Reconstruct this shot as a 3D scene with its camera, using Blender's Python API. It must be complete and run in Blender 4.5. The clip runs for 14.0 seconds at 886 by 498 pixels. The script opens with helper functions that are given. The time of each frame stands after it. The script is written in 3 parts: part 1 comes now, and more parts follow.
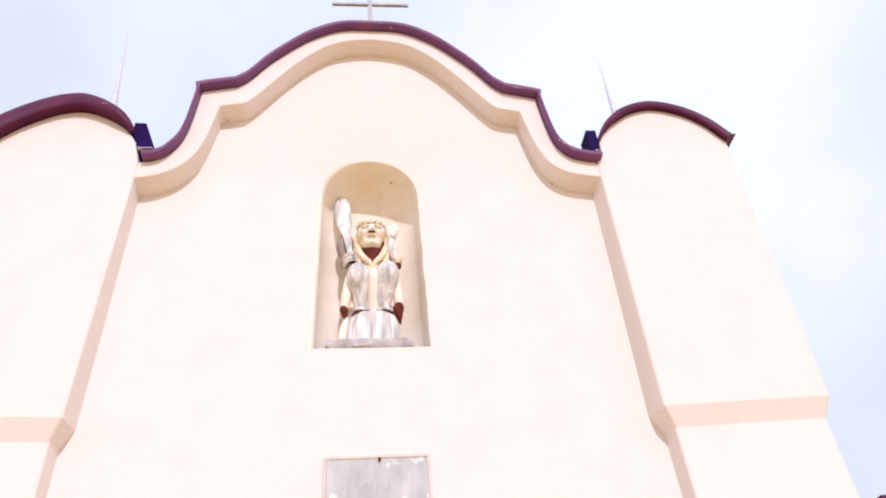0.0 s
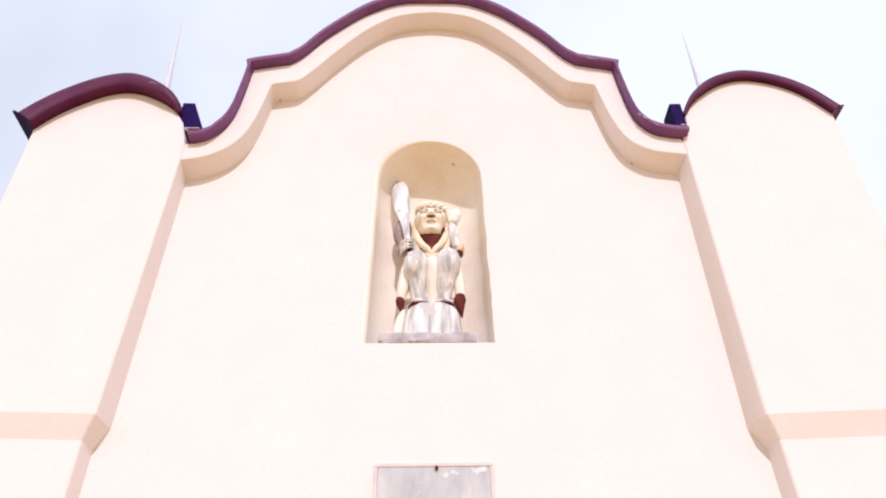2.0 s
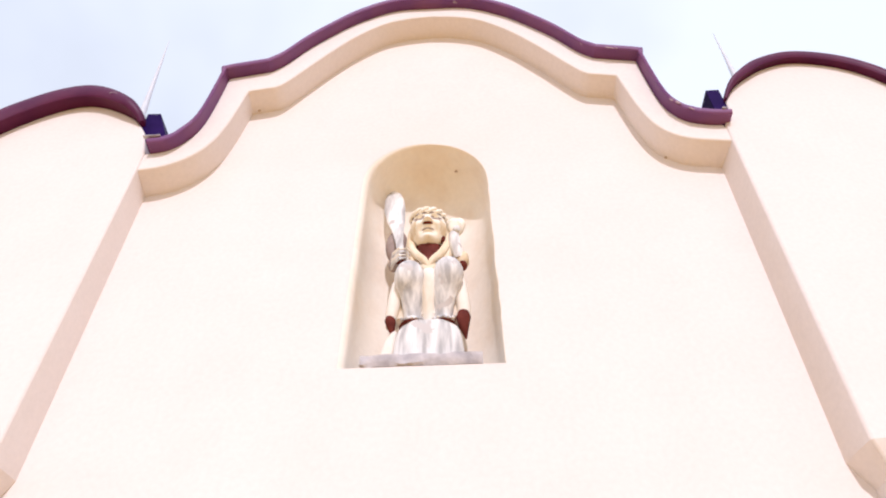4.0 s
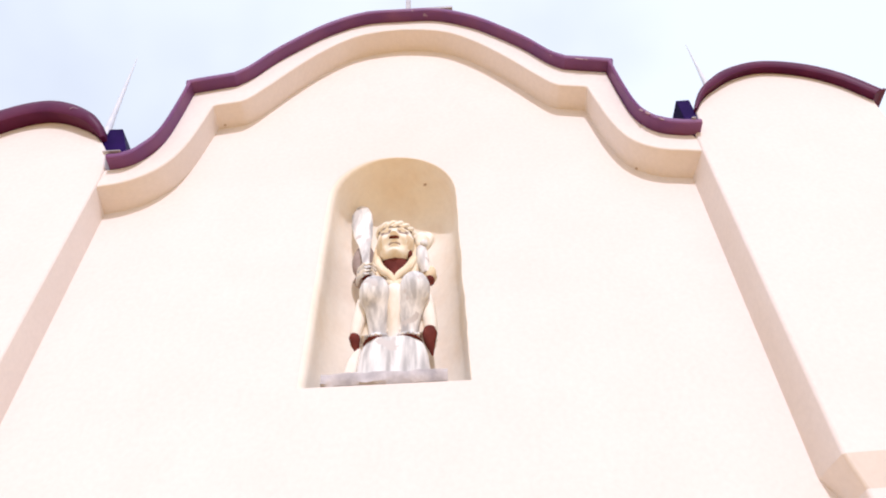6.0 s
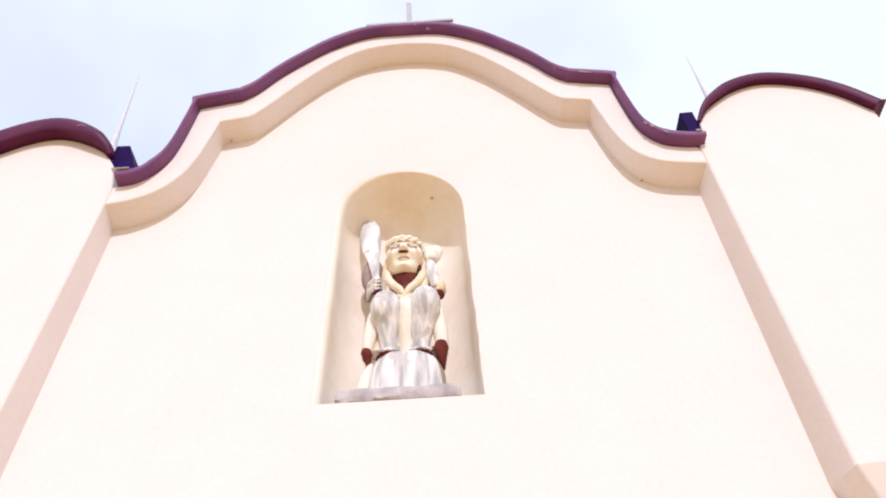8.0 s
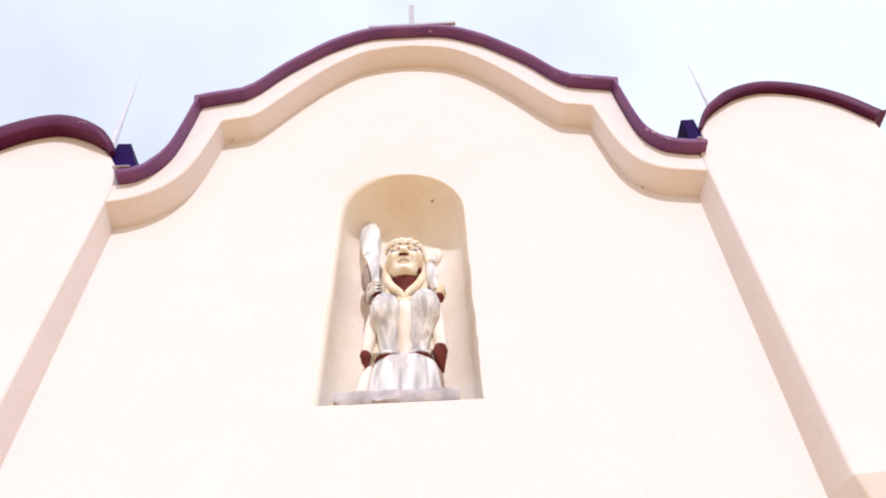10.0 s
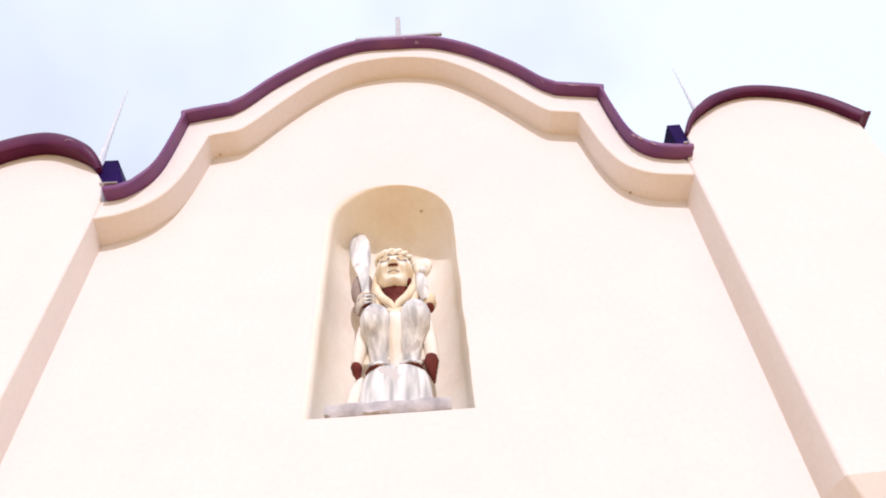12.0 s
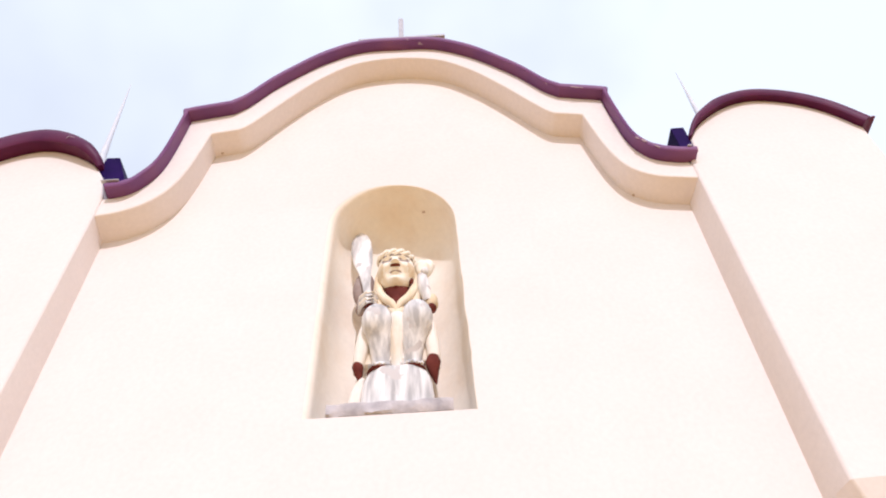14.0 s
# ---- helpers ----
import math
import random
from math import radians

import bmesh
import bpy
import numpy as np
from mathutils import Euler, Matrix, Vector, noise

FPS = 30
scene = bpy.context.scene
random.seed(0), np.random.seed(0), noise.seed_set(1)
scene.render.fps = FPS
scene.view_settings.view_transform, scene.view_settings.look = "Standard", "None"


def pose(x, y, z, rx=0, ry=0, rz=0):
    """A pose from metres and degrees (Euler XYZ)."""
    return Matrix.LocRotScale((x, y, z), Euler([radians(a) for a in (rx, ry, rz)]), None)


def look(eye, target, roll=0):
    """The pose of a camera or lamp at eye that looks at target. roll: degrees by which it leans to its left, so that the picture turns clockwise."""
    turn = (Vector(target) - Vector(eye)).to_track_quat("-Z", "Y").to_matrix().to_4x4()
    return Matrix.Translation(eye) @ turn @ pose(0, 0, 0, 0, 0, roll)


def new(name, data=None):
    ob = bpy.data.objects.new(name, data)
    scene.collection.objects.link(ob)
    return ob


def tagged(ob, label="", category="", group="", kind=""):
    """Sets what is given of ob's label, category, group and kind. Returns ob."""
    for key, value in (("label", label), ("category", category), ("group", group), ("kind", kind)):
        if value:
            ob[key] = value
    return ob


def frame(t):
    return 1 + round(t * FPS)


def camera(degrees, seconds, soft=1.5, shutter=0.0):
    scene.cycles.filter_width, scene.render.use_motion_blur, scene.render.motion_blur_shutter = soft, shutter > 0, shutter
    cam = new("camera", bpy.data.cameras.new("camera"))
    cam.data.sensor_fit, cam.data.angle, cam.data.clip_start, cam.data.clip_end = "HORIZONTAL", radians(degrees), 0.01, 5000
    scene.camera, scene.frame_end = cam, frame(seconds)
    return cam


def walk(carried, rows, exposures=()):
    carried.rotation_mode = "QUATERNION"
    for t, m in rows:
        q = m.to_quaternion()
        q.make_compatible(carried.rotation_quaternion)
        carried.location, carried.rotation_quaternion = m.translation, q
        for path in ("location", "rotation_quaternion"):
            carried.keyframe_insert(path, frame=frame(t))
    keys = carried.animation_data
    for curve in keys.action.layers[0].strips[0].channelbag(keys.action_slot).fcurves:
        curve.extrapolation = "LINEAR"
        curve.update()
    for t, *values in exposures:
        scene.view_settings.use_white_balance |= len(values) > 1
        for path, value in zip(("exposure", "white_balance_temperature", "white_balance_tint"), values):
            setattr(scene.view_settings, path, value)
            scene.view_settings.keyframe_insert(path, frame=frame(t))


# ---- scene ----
cam = camera(61.6, 14.0, soft=2.0)
PATH = [
    (0, (-0.189, -5.745, 1.608), (0.0500, -4.2120, 2.8700), -5.80),
    (0.1, (-0.204, -5.743, 1.616), (0.0307, -4.2053, 2.8739), -5.66),
    (0.2, (-0.218, -5.716, 1.656), (0.0235, -4.1793, 2.9132), -5.65),
    (0.3, (-0.223, -5.712, 1.668), (0.0078, -4.1781, 2.9312), -5.46),
    (0.4, (-0.230, -5.711, 1.676), (-0.0096, -4.1906, 2.9567), -5.10),
    (0.5, (-0.235, -5.696, 1.703), (-0.0241, -4.1785, 2.9886), -4.80),
    (0.6, (-0.230, -5.688, 1.715), (-0.0477, -4.1627, 2.9955), -3.94),
    (0.8, (-0.219, -5.640, 1.779), (0.0208, -4.1081, 3.0424), -4.68),
    (0.9, (-0.203, -5.625, 1.786), (0.0184, -4.0912, 3.0507), -4.48),
    (1, (-0.187, -5.590, 1.815), (-0.0090, -4.0620, 3.0930), -3.30),
    (1.1, (-0.171, -5.566, 1.816), (-0.0035, -4.0385, 3.0962), -3.02),
    (1.2, (-0.154, -5.538, 1.822), (-0.0384, -3.9975, 3.0919), -1.81),
    (1.3, (-0.126, -5.508, 1.818), (-0.0224, -3.9675, 3.0886), -1.68),
    (1.4, (-0.099, -5.467, 1.828), (0.0322, -3.9321, 3.1036), -2.36),
    (1.5, (-0.070, -5.427, 1.839), (0.0530, -3.8910, 3.1140), -2.40),
    (1.6, (-0.081, -5.391, 1.846), (0.0489, -3.8417, 3.1045), -2.53),
    (1.7, (-0.089, -5.338, 1.877), (-0.0139, -3.7790, 3.1275), -1.54),
    (1.8, (-0.084, -5.297, 1.883), (-0.0354, -3.7403, 3.1381), -1.01),
    (1.9, (-0.078, -5.228, 1.928), (-0.0220, -3.6697, 3.1807), -1.32),
    (2, (-0.071, -5.166, 1.963), (-0.0200, -3.6165, 3.2264), -1.40),
    (2.1, (-0.100, -5.088, 1.975), (-0.0643, -3.5516, 3.2548), -1.59),
    (2.2, (-0.126, -4.990, 2.016), (-0.0899, -3.4721, 3.3182), -2.48),
    (2.3, (-0.109, -4.894, 2.016), (-0.0711, -3.3873, 3.3308), -3.36),
    (2.4, (-0.091, -4.782, 2.039), (-0.0329, -3.2757, 3.3528), -4.78),
    (2.5, (-0.079, -4.667, 2.066), (0.0010, -3.1762, 3.3968), -5.40),
    (2.6, (-0.049, -4.567, 2.096), (0.0219, -3.0816, 3.4339), -5.82),
    (2.7, (-0.026, -4.464, 2.128), (0.0506, -2.9945, 3.4827), -5.77),
    (2.9, (0.085, -4.323, 2.155), (0.1434, -2.8819, 3.5410), -4.72),
    (3, (0.137, -4.240, 2.188), (0.1710, -2.8265, 3.6025), -3.40),
    (3.2, (0.172, -4.082, 2.216), (0.1766, -2.6792, 3.6418), -2.25),
    (5.3, (0.364, -3.823, 2.324), (0.2916, -2.4467, 3.7732), -1.24),
    (5.4, (0.376, -3.836, 2.316), (0.3165, -2.4564, 3.7629), -1.85),
    (5.5, (0.382, -3.828, 2.348), (0.3370, -2.4450, 3.7920), -2.20),
    (5.6, (0.387, -3.830, 2.328), (0.3463, -2.4469, 3.7722), -2.32),
    (5.7, (0.389, -3.810, 2.344), (0.3505, -2.4361, 3.7960), -2.53),
    (5.8, (0.392, -3.807, 2.331), (0.3671, -2.4380, 3.7888), -2.80),
    (5.9, (0.392, -3.792, 2.342), (0.3726, -2.4267, 3.8040), -2.68),
    (6, (0.391, -3.780, 2.346), (0.3820, -2.4172, 3.8098), -2.60),
    (6.1, (0.394, -3.785, 2.338), (0.3721, -2.4250, 3.8050), -2.63),
    (6.2, (0.394, -3.787, 2.335), (0.3674, -2.4265, 3.8011), -2.67),
    (6.3, (0.393, -3.787, 2.335), (0.3766, -2.4292, 3.8032), -3.00),
    (6.5, (0.389, -3.781, 2.348), (0.3690, -2.4100, 3.8040), -2.90),
    (6.7, (0.378, -3.803, 2.331), (0.3715, -2.4206, 3.7757), -3.29),
    (6.9, (0.362, -3.808, 2.345), (0.3542, -2.4308, 3.7952), -3.09),
    (7, (0.355, -3.805, 2.362), (0.3470, -2.4247, 3.8093), -3.20),
    (7.2, (0.347, -3.839, 2.365), (0.3410, -2.4422, 3.7965), -3.58),
    (7.3, (0.341, -3.857, 2.364), (0.3481, -2.4641, 3.7996), -3.92),
    (7.5, (0.329, -3.877, 2.392), (0.3320, -2.4998, 3.8422), -3.90),
    (7.6, (0.313, -3.877, 2.369), (0.3155, -2.5100, 3.8283), -4.07),
    (7.7, (0.292, -3.868, 2.363), (0.2950, -2.5078, 3.8296), -3.85),
    (9.8, (0.256, -3.840, 2.363), (0.2727, -2.5015, 3.8495), -3.34),
    (10, (0.249, -3.870, 2.372), (0.2670, -2.5208, 3.8482), -3.10),
    (10.2, (0.258, -3.861, 2.366), (0.2849, -2.5128, 3.8435), -3.60),
    (10.3, (0.262, -3.852, 2.371), (0.2861, -2.5066, 3.8504), -3.69),
    (10.5, (0.270, -3.842, 2.368), (0.3030, -2.5029, 3.8531), -4.10),
    (10.7, (0.279, -3.845, 2.366), (0.3038, -2.5017, 3.8476), -4.26),
    (10.8, (0.281, -3.844, 2.369), (0.3251, -2.4947, 3.8446), -4.82),
    (11, (0.286, -3.843, 2.373), (0.3250, -2.4940, 3.8490), -4.60),
    (11.2, (0.289, -3.842, 2.371), (0.3242, -2.4995, 3.8528), -4.67),
    (11.3, (0.291, -3.838, 2.377), (0.3275, -2.4967, 3.8608), -4.98),
    (11.5, (0.291, -3.836, 2.376), (0.3330, -2.5007, 3.8643), -4.90),
    (11.7, (0.292, -3.849, 2.368), (0.3245, -2.5223, 3.8644), -5.02),
    (11.8, (0.289, -3.850, 2.374), (0.3308, -2.5210, 3.8678), -5.06),
    (12, (0.287, -3.861, 2.369), (0.3220, -2.5324, 3.8635), -4.90),
    (12.2, (0.292, -3.863, 2.380), (0.3231, -2.5363, 3.8761), -5.17),
    (12.3, (0.295, -3.873, 2.371), (0.3337, -2.5463, 3.8677), -5.42),
    (12.5, (0.296, -3.878, 2.377), (0.3440, -2.5581, 3.8789), -5.40),
    (12.7, (0.297, -3.887, 2.357), (0.3472, -2.5716, 3.8628), -5.74),
    (12.8, (0.296, -3.885, 2.360), (0.3483, -2.5678, 3.8637), -5.77),
    (13, (0.291, -3.876, 2.371), (0.3330, -2.5560, 3.8730), -5.20),
    (13.2, (0.279, -3.854, 2.384), (0.3173, -2.5372, 3.8886), -5.30),
    (13.3, (0.274, -3.849, 2.380), (0.3113, -2.5300, 3.8833), -5.28),
    (13.5, (0.259, -3.842, 2.365), (0.3020, -2.5215, 3.8665), -4.90),
    (13.7, (0.258, -3.836, 2.364), (0.2889, -2.5116, 3.8625), -4.34),
    (14, (0.257, -3.823, 2.367), (0.2960, -2.5036, 3.8695), -4.50),
]
walk(cam, [(t, look(eye, target, roll)) for t, eye, target, roll in PATH], [(0, -0.10, 6190, 14), (2.5, -0.10, 6190, 14), (5.5, -0.08, 6110, 11.5), (14, -0.08, 6110, 11.5)])

# ---- sky and light ----
world = bpy.data.worlds.new("sky")
scene.world = world
world.use_nodes = True
wn, wl = world.node_tree.nodes, world.node_tree.links
wn.clear()
w_out = wn.new("ShaderNodeOutputWorld")
w_bg = wn.new("ShaderNodeBackground")
w_sky = wn.new("ShaderNodeTexSky")
w_sky.sky_type, w_sky.sun_disc = "NISHITA", False
SUN_UP, SUN_SIDE = 32.5, 5.5  # degrees over the horizon, and to the right of straight before the facade
w_sky.sun_elevation, w_sky.sun_rotation = radians(SUN_UP), radians(180 - SUN_SIDE)
w_sky.dust_density, w_sky.air_density, w_sky.ozone_density = 1.5, 1.1, 1.5
w_co = wn.new("ShaderNodeTexCoord")
w_noise = wn.new("ShaderNodeTexNoise")
w_noise.inputs["Scale"].default_value, w_noise.inputs["Detail"].default_value = 1.9, 4.0
w_noise.inputs["Roughness"].default_value = 0.5
w_ramp = wn.new("ShaderNodeValToRGB")
w_ramp.color_ramp.elements[0].position, w_ramp.color_ramp.elements[1].position = 0.36, 0.60
w_ramp.color_ramp.elements[0].color = (0.76, 0.76, 0.76, 1)
w_drift = wn.new("ShaderNodeVectorMath")  # the cloud thickens to the right and overhead
w_drift.operation = "DOT_PRODUCT"
w_drift.inputs[1].default_value = (0.20, 0.0, 0.60)
w_thick = wn.new("ShaderNodeMath")
w_thick.operation = "ADD"
w_thin = wn.new("ShaderNodeMath")
w_thin.operation = "SUBTRACT"
w_thin.inputs[1].default_value = 0.45
w_mix = wn.new("ShaderNodeMix")
w_mix.data_type = "RGBA"
w_mix.inputs["B"].default_value = (10.8, 11.3, 12.3, 1)  # thin bright cloud
wl.new(w_co.outputs["Generated"], w_noise.inputs["Vector"])
wl.new(w_co.outputs["Generated"], w_drift.inputs[0])
wl.new(w_noise.outputs["Fac"], w_thick.inputs[0])
wl.new(w_drift.outputs["Value"], w_thick.inputs[1])
wl.new(w_thick.outputs["Value"], w_thin.inputs[0])
wl.new(w_thin.outputs["Value"], w_ramp.inputs["Fac"])
wl.new(w_ramp.outputs["Color"], w_mix.inputs["Factor"])
wl.new(w_sky.outputs["Color"], w_mix.inputs["A"])
wl.new(w_mix.outputs["Result"], w_bg.inputs["Color"])
wl.new(w_bg.outputs["Background"], w_out.inputs["Surface"])
w_bg.inputs["Strength"].default_value = 0.095

sun = new("sun", bpy.data.lights.new("sun", "SUN"))
sun.data.energy, sun.data.angle, sun.data.color = 2.47, radians(1.2), (1.0, 0.935, 0.985)
sun.matrix_world = look((0, 0, 0), (-math.sin(radians(SUN_SIDE)), math.cos(radians(SUN_UP)), -math.sin(radians(SUN_UP))))


# ---- materials ----
def material(name, base, second, scale=6.0, rough=0.85, metal=0.0, bump=0.15, fine=90.0, stretch=(1, 1, 1), low=0.35, high=0.7, third=None, third_at=0.68, shine=0.5):
    """Two colours mixed by a coarse noise, a fine grain over both, and a bump from the two; a third colour in scattered worn flecks."""
    m = bpy.data.materials.new(name)
    m.use_nodes = True
    n, l = m.node_tree.nodes, m.node_tree.links
    b = n["Principled BSDF"]
    co = n.new("ShaderNodeTexCoord")
    mp = n.new("ShaderNodeMapping")
    mp.inputs["Scale"].default_value = stretch
    l.new(co.outputs["Object"], mp.inputs["Vector"])
    big, small = n.new("ShaderNodeTexNoise"), n.new("ShaderNodeTexNoise")
    for node, s, d in ((big, scale, 5.0), (small, fine, 3.0)):
        node.inputs["Scale"].default_value, node.inputs["Detail"].default_value = s, d
        l.new(mp.outputs["Vector"], node.inputs["Vector"])
    ramp = n.new("ShaderNodeValToRGB")
    e = ramp.color_ramp.elements
    e[0].position, e[1].position = low, high
    e[0].color, e[1].color = (*base, 1), (*second, 1)
    l.new(big.outputs["Fac"], ramp.inputs["Fac"])
    grain = n.new("ShaderNodeMix")
    grain.data_type, grain.blend_type = "RGBA", "MULTIPLY"
    grain.inputs["Factor"].default_value = 0.22
    gr = n.new("ShaderNodeValToRGB")
    gr.color_ramp.elements[0].position, gr.color_ramp.elements[1].position = 0.25, 0.75
    gr.color_ramp.elements[0].color, gr.color_ramp.elements[1].color = (0.72, 0.72, 0.72, 1), (1, 1, 1, 1)
    l.new(small.outputs["Fac"], gr.inputs["Fac"])
    l.new(ramp.outputs["Color"], grain.inputs["A"])
    l.new(gr.outputs["Color"], grain.inputs["B"])
    colour = grain.outputs["Result"]
    if third:
        worn = n.new("ShaderNodeTexNoise")
        worn.inputs["Scale"].default_value, worn.inputs["Detail"].default_value = scale * 1.7, 6.0
        l.new(co.outputs["Object"], worn.inputs["Vector"])
        wr = n.new("ShaderNodeValToRGB")
        wr.color_ramp.elements[0].position, wr.color_ramp.elements[1].position = third_at, third_at + 0.03
        l.new(worn.outputs["Fac"], wr.inputs["Fac"])
        mx = n.new("ShaderNodeMix")
        mx.data_type = "RGBA"
        mx.inputs["B"].default_value = (*third, 1)
        l.new(wr.outputs["Color"], mx.inputs["Factor"])
        l.new(colour, mx.inputs["A"])
        colour = mx.outputs["Result"]
    l.new(colour, b.inputs["Base Color"])
    b.inputs["Roughness"].default_value, b.inputs["Metallic"].default_value, b.inputs["Specular IOR Level"].default_value = rough, metal, shine
    add = n.new("ShaderNodeMath")
    add.operation = "MULTIPLY_ADD"
    add.inputs[1].default_value = 0.3
    l.new(small.outputs["Fac"], add.inputs[0])
    l.new(big.outputs["Fac"], add.inputs[2])
    bp = n.new("ShaderNodeBump")
    bp.inputs["Strength"].default_value, bp.inputs["Distance"].default_value = bump, 0.01
    l.new(add.outputs["Value"], bp.inputs["Height"])
    l.new(bp.outputs["Normal"], b.inputs["Normal"])
    return m


PLASTER = material("cream_plaster", (0.80, 0.720, 0.684), (0.822, 0.743, 0.708), scale=2.2, rough=0.92, bump=0.1, fine=28)
# wall plaster again, lighter and yellower: light bounced inside the niche, in the colour
NICHE_PLASTER = material("bounce_lightened_niche_plaster", (0.89, 0.785, 0.67), (0.93, 0.855, 0.76), scale=4.0, rough=0.92, bump=0.3, fine=24, low=0.3, high=0.55)
MAROON = material("maroon_painted_sheet_metal", (0.085, 0.009, 0.052), (0.115, 0.016, 0.060), scale=5, rough=0.5, bump=0.05, fine=40, third=(0.45, 0.32, 0.34), third_at=0.71, shine=0.22)
# the maroon, paler and more violet: sky glow on the gable put into the colour
GLOW_MAROON = material("sky_glow_maroon_sheet_metal", (0.165, 0.052, 0.180), (0.215, 0.074, 0.180), scale=3, rough=0.55, bump=0.05, fine=40, third=(0.38, 0.27, 0.33), third_at=0.70, shine=0.4)
NAVY = material("dark_blue_sheet_metal", (0.013, 0.002, 0.058), (0.022, 0.004, 0.085), scale=6, rough=0.6, bump=0.05, shine=0.05)
EDGE = material("bare_grey_metal_edge", (0.45, 0.42, 0.42), (0.6, 0.57, 0.56), scale=9, rough=0.4, metal=0.4, bump=0.05)
WHITE_PAINT = material("greyed_white_paint", (0.62, 0.63, 0.69), (0.72, 0.72, 0.76), scale=8, rough=0.45, bump=0.05)
CROSS_PAINT = material("dulled_pale_paint", (0.40, 0.38, 0.42), (0.52, 0.49, 0.52), scale=8, rough=0.5, bump=0.05)
GREY_WOOD = material("weathered_grey_wood", (0.46, 0.44, 0.435), (0.89, 0.86, 0.84), scale=4.5, rough=0.88, bump=0.5, fine=30, stretch=(3.4, 2.6, 0.5), low=0.36, high=0.60, third=(0.60, 0.55, 0.53), third_at=0.60, shine=0.2)
GOLD_WOOD = material("golden_wood", (0.78, 0.61, 0.40), (0.88, 0.77, 0.60), scale=7, rough=0.7, bump=0.4, fine=60, stretch=(2, 2, 0.5))
PALE_WOOD = material("pale_worn_wood", (0.93, 0.82, 0.66), (0.96, 0.92, 0.84), scale=12, rough=0.75, bump=0.4, fine=70)
# dark brown wood; on the statue it also paints shade under and between parts
DARK_WOOD_SHADE = material("dark_wood_and_shade", (0.11, 0.020, 0.015), (0.20, 0.045, 0.034), scale=9, rough=0.8, bump=0.4, fine=60, shine=0.2)
CREAM_WOOD = material("cream_painted_wood", (0.78, 0.67, 0.53), (0.90, 0.83, 0.75), scale=5, rough=0.75, bump=0.4, fine=50, stretch=(2, 2, 0.5), low=0.3, high=0.55)
# brown wood that also paints shade: on the shoulder and in face creases
BROWN_WOOD_SHADE = material("brown_wood_and_shade", (0.30, 0.225, 0.205), (0.44, 0.345, 0.315), scale=8, rough=0.8, bump=0.4, fine=60)
STONE = material("grey_rough_stone", (0.36, 0.33, 0.35), (0.62, 0.57, 0.58), scale=9, rough=0.9, bump=0.9, fine=50, low=0.3, high=0.68)
SLATE = material("grey_mottled_slate", (0.42, 0.415, 0.425), (0.60, 0.59, 0.59), scale=4.5, rough=0.65, bump=0.2, fine=35, stretch=(1.6, 1, 0.6), third=(0.68, 0.68, 0.67), third_at=0.62)
RIM = material("pinkish_mortar", (0.64, 0.57, 0.54), (0.72, 0.65, 0.61), scale=10, rough=0.9, bump=0.3)
STAIN = material("brown_stain", (0.50, 0.38, 0.30), (0.60, 0.47, 0.38), scale=30, rough=0.9, bump=0.2)
SCUFF = material("bare_primer_scuff", (0.34, 0.22, 0.26), (0.46, 0.33, 0.36), scale=30, rough=0.7, bump=0.2)
# unseen ground, its orange set to throw warm light up onto the undersides
GROUND = material("orange_bounce_ground", (0.62, 0.40, 0.155), (0.70, 0.465, 0.195), scale=0.4, rough=0.95, bump=0.3, fine=12)
ROOFING = material("dull_roofing", (0.10, 0.06, 0.055), (0.14, 0.09, 0.08), scale=3, rough=0.8, bump=0.3)


# ---- mesh helpers ----
def finish(name, bm, mats, parent=None, label="", smooth=False, bevel=0.0, flat_angle=35):
    bmesh.ops.recalc_face_normals(bm, faces=bm.faces)
    me = bpy.data.meshes.new(name)
    bm.to_mesh(me)
    bm.free()
    for m in mats if isinstance(mats, (list, tuple)) else [mats]:
        me.materials.append(m)
    ob = new(name, me)
    ob.parent = parent
    if smooth:
        me.polygons.foreach_set("use_smooth", [True] * len(me.polygons))
        me.set_sharp_from_angle(angle=radians(flat_angle))
    if bevel:
        mod = ob.modifiers.new("worn_edge", "BEVEL")
        mod.width, mod.segments, mod.limit_method, mod.angle_limit = bevel, 3, "ANGLE", radians(32)
    if label:
        ob["label"] = label
    return ob


def part(name, bm, mats, parent, label="", **more):
    return finish(name, bm, mats, parent, label, **more)


def thing(name, label, category, kind="", group="", at=(0, 0, 0)):
    ob = new(name)
    ob.location = at
    return tagged(ob, label, category, group, kind)


def smooth_line(points, steps=6):
    """A Catmull-Rom line through a few control points; a point given twice makes a sharp corner."""
    runs, run = [], [Vector(points[0])]
    for p, q in zip(points, points[1:]):
        if tuple(p) == tuple(q):
            runs.append(run)
            run = [Vector(q)]
        else:
            run.append(Vector(q))
    runs.append(run)
    out = []
    for run in runs:
        if len(run) == 1:
            continue
        ext = [2 * run[0] - run[1], *run, 2 * run[-1] - run[-2]]
        line = []
        for i in range(1, len(ext) - 2):
            a, b, c, d = ext[i - 1 : i + 3]
            for k in range(steps):
                t = k / steps
                line.append(0.5 * (2 * b + (c - a) * t + (2 * a - 5 * b + 4 * c - d) * t * t + (3 * b - a - 3 * c + d) * t ** 3))
        line.append(run[-1].copy())
        out += line if not out else line[1:]
    return out


def box(bm, x0, x1, y0, y1, z0, z1, mat=0):
    v = [bm.verts.new((x, y, z)) for z in (z0, z1) for y in (y0, y1) for x in (x0, x1)]
    for f in ((0, 1, 3, 2), (4, 6, 7, 5), (0, 4, 5, 1), (1, 5, 7, 3), (3, 7, 6, 2), (2, 6, 4, 0)):
        bm.faces.new([v[i] for i in f]).material_index = mat
    return v


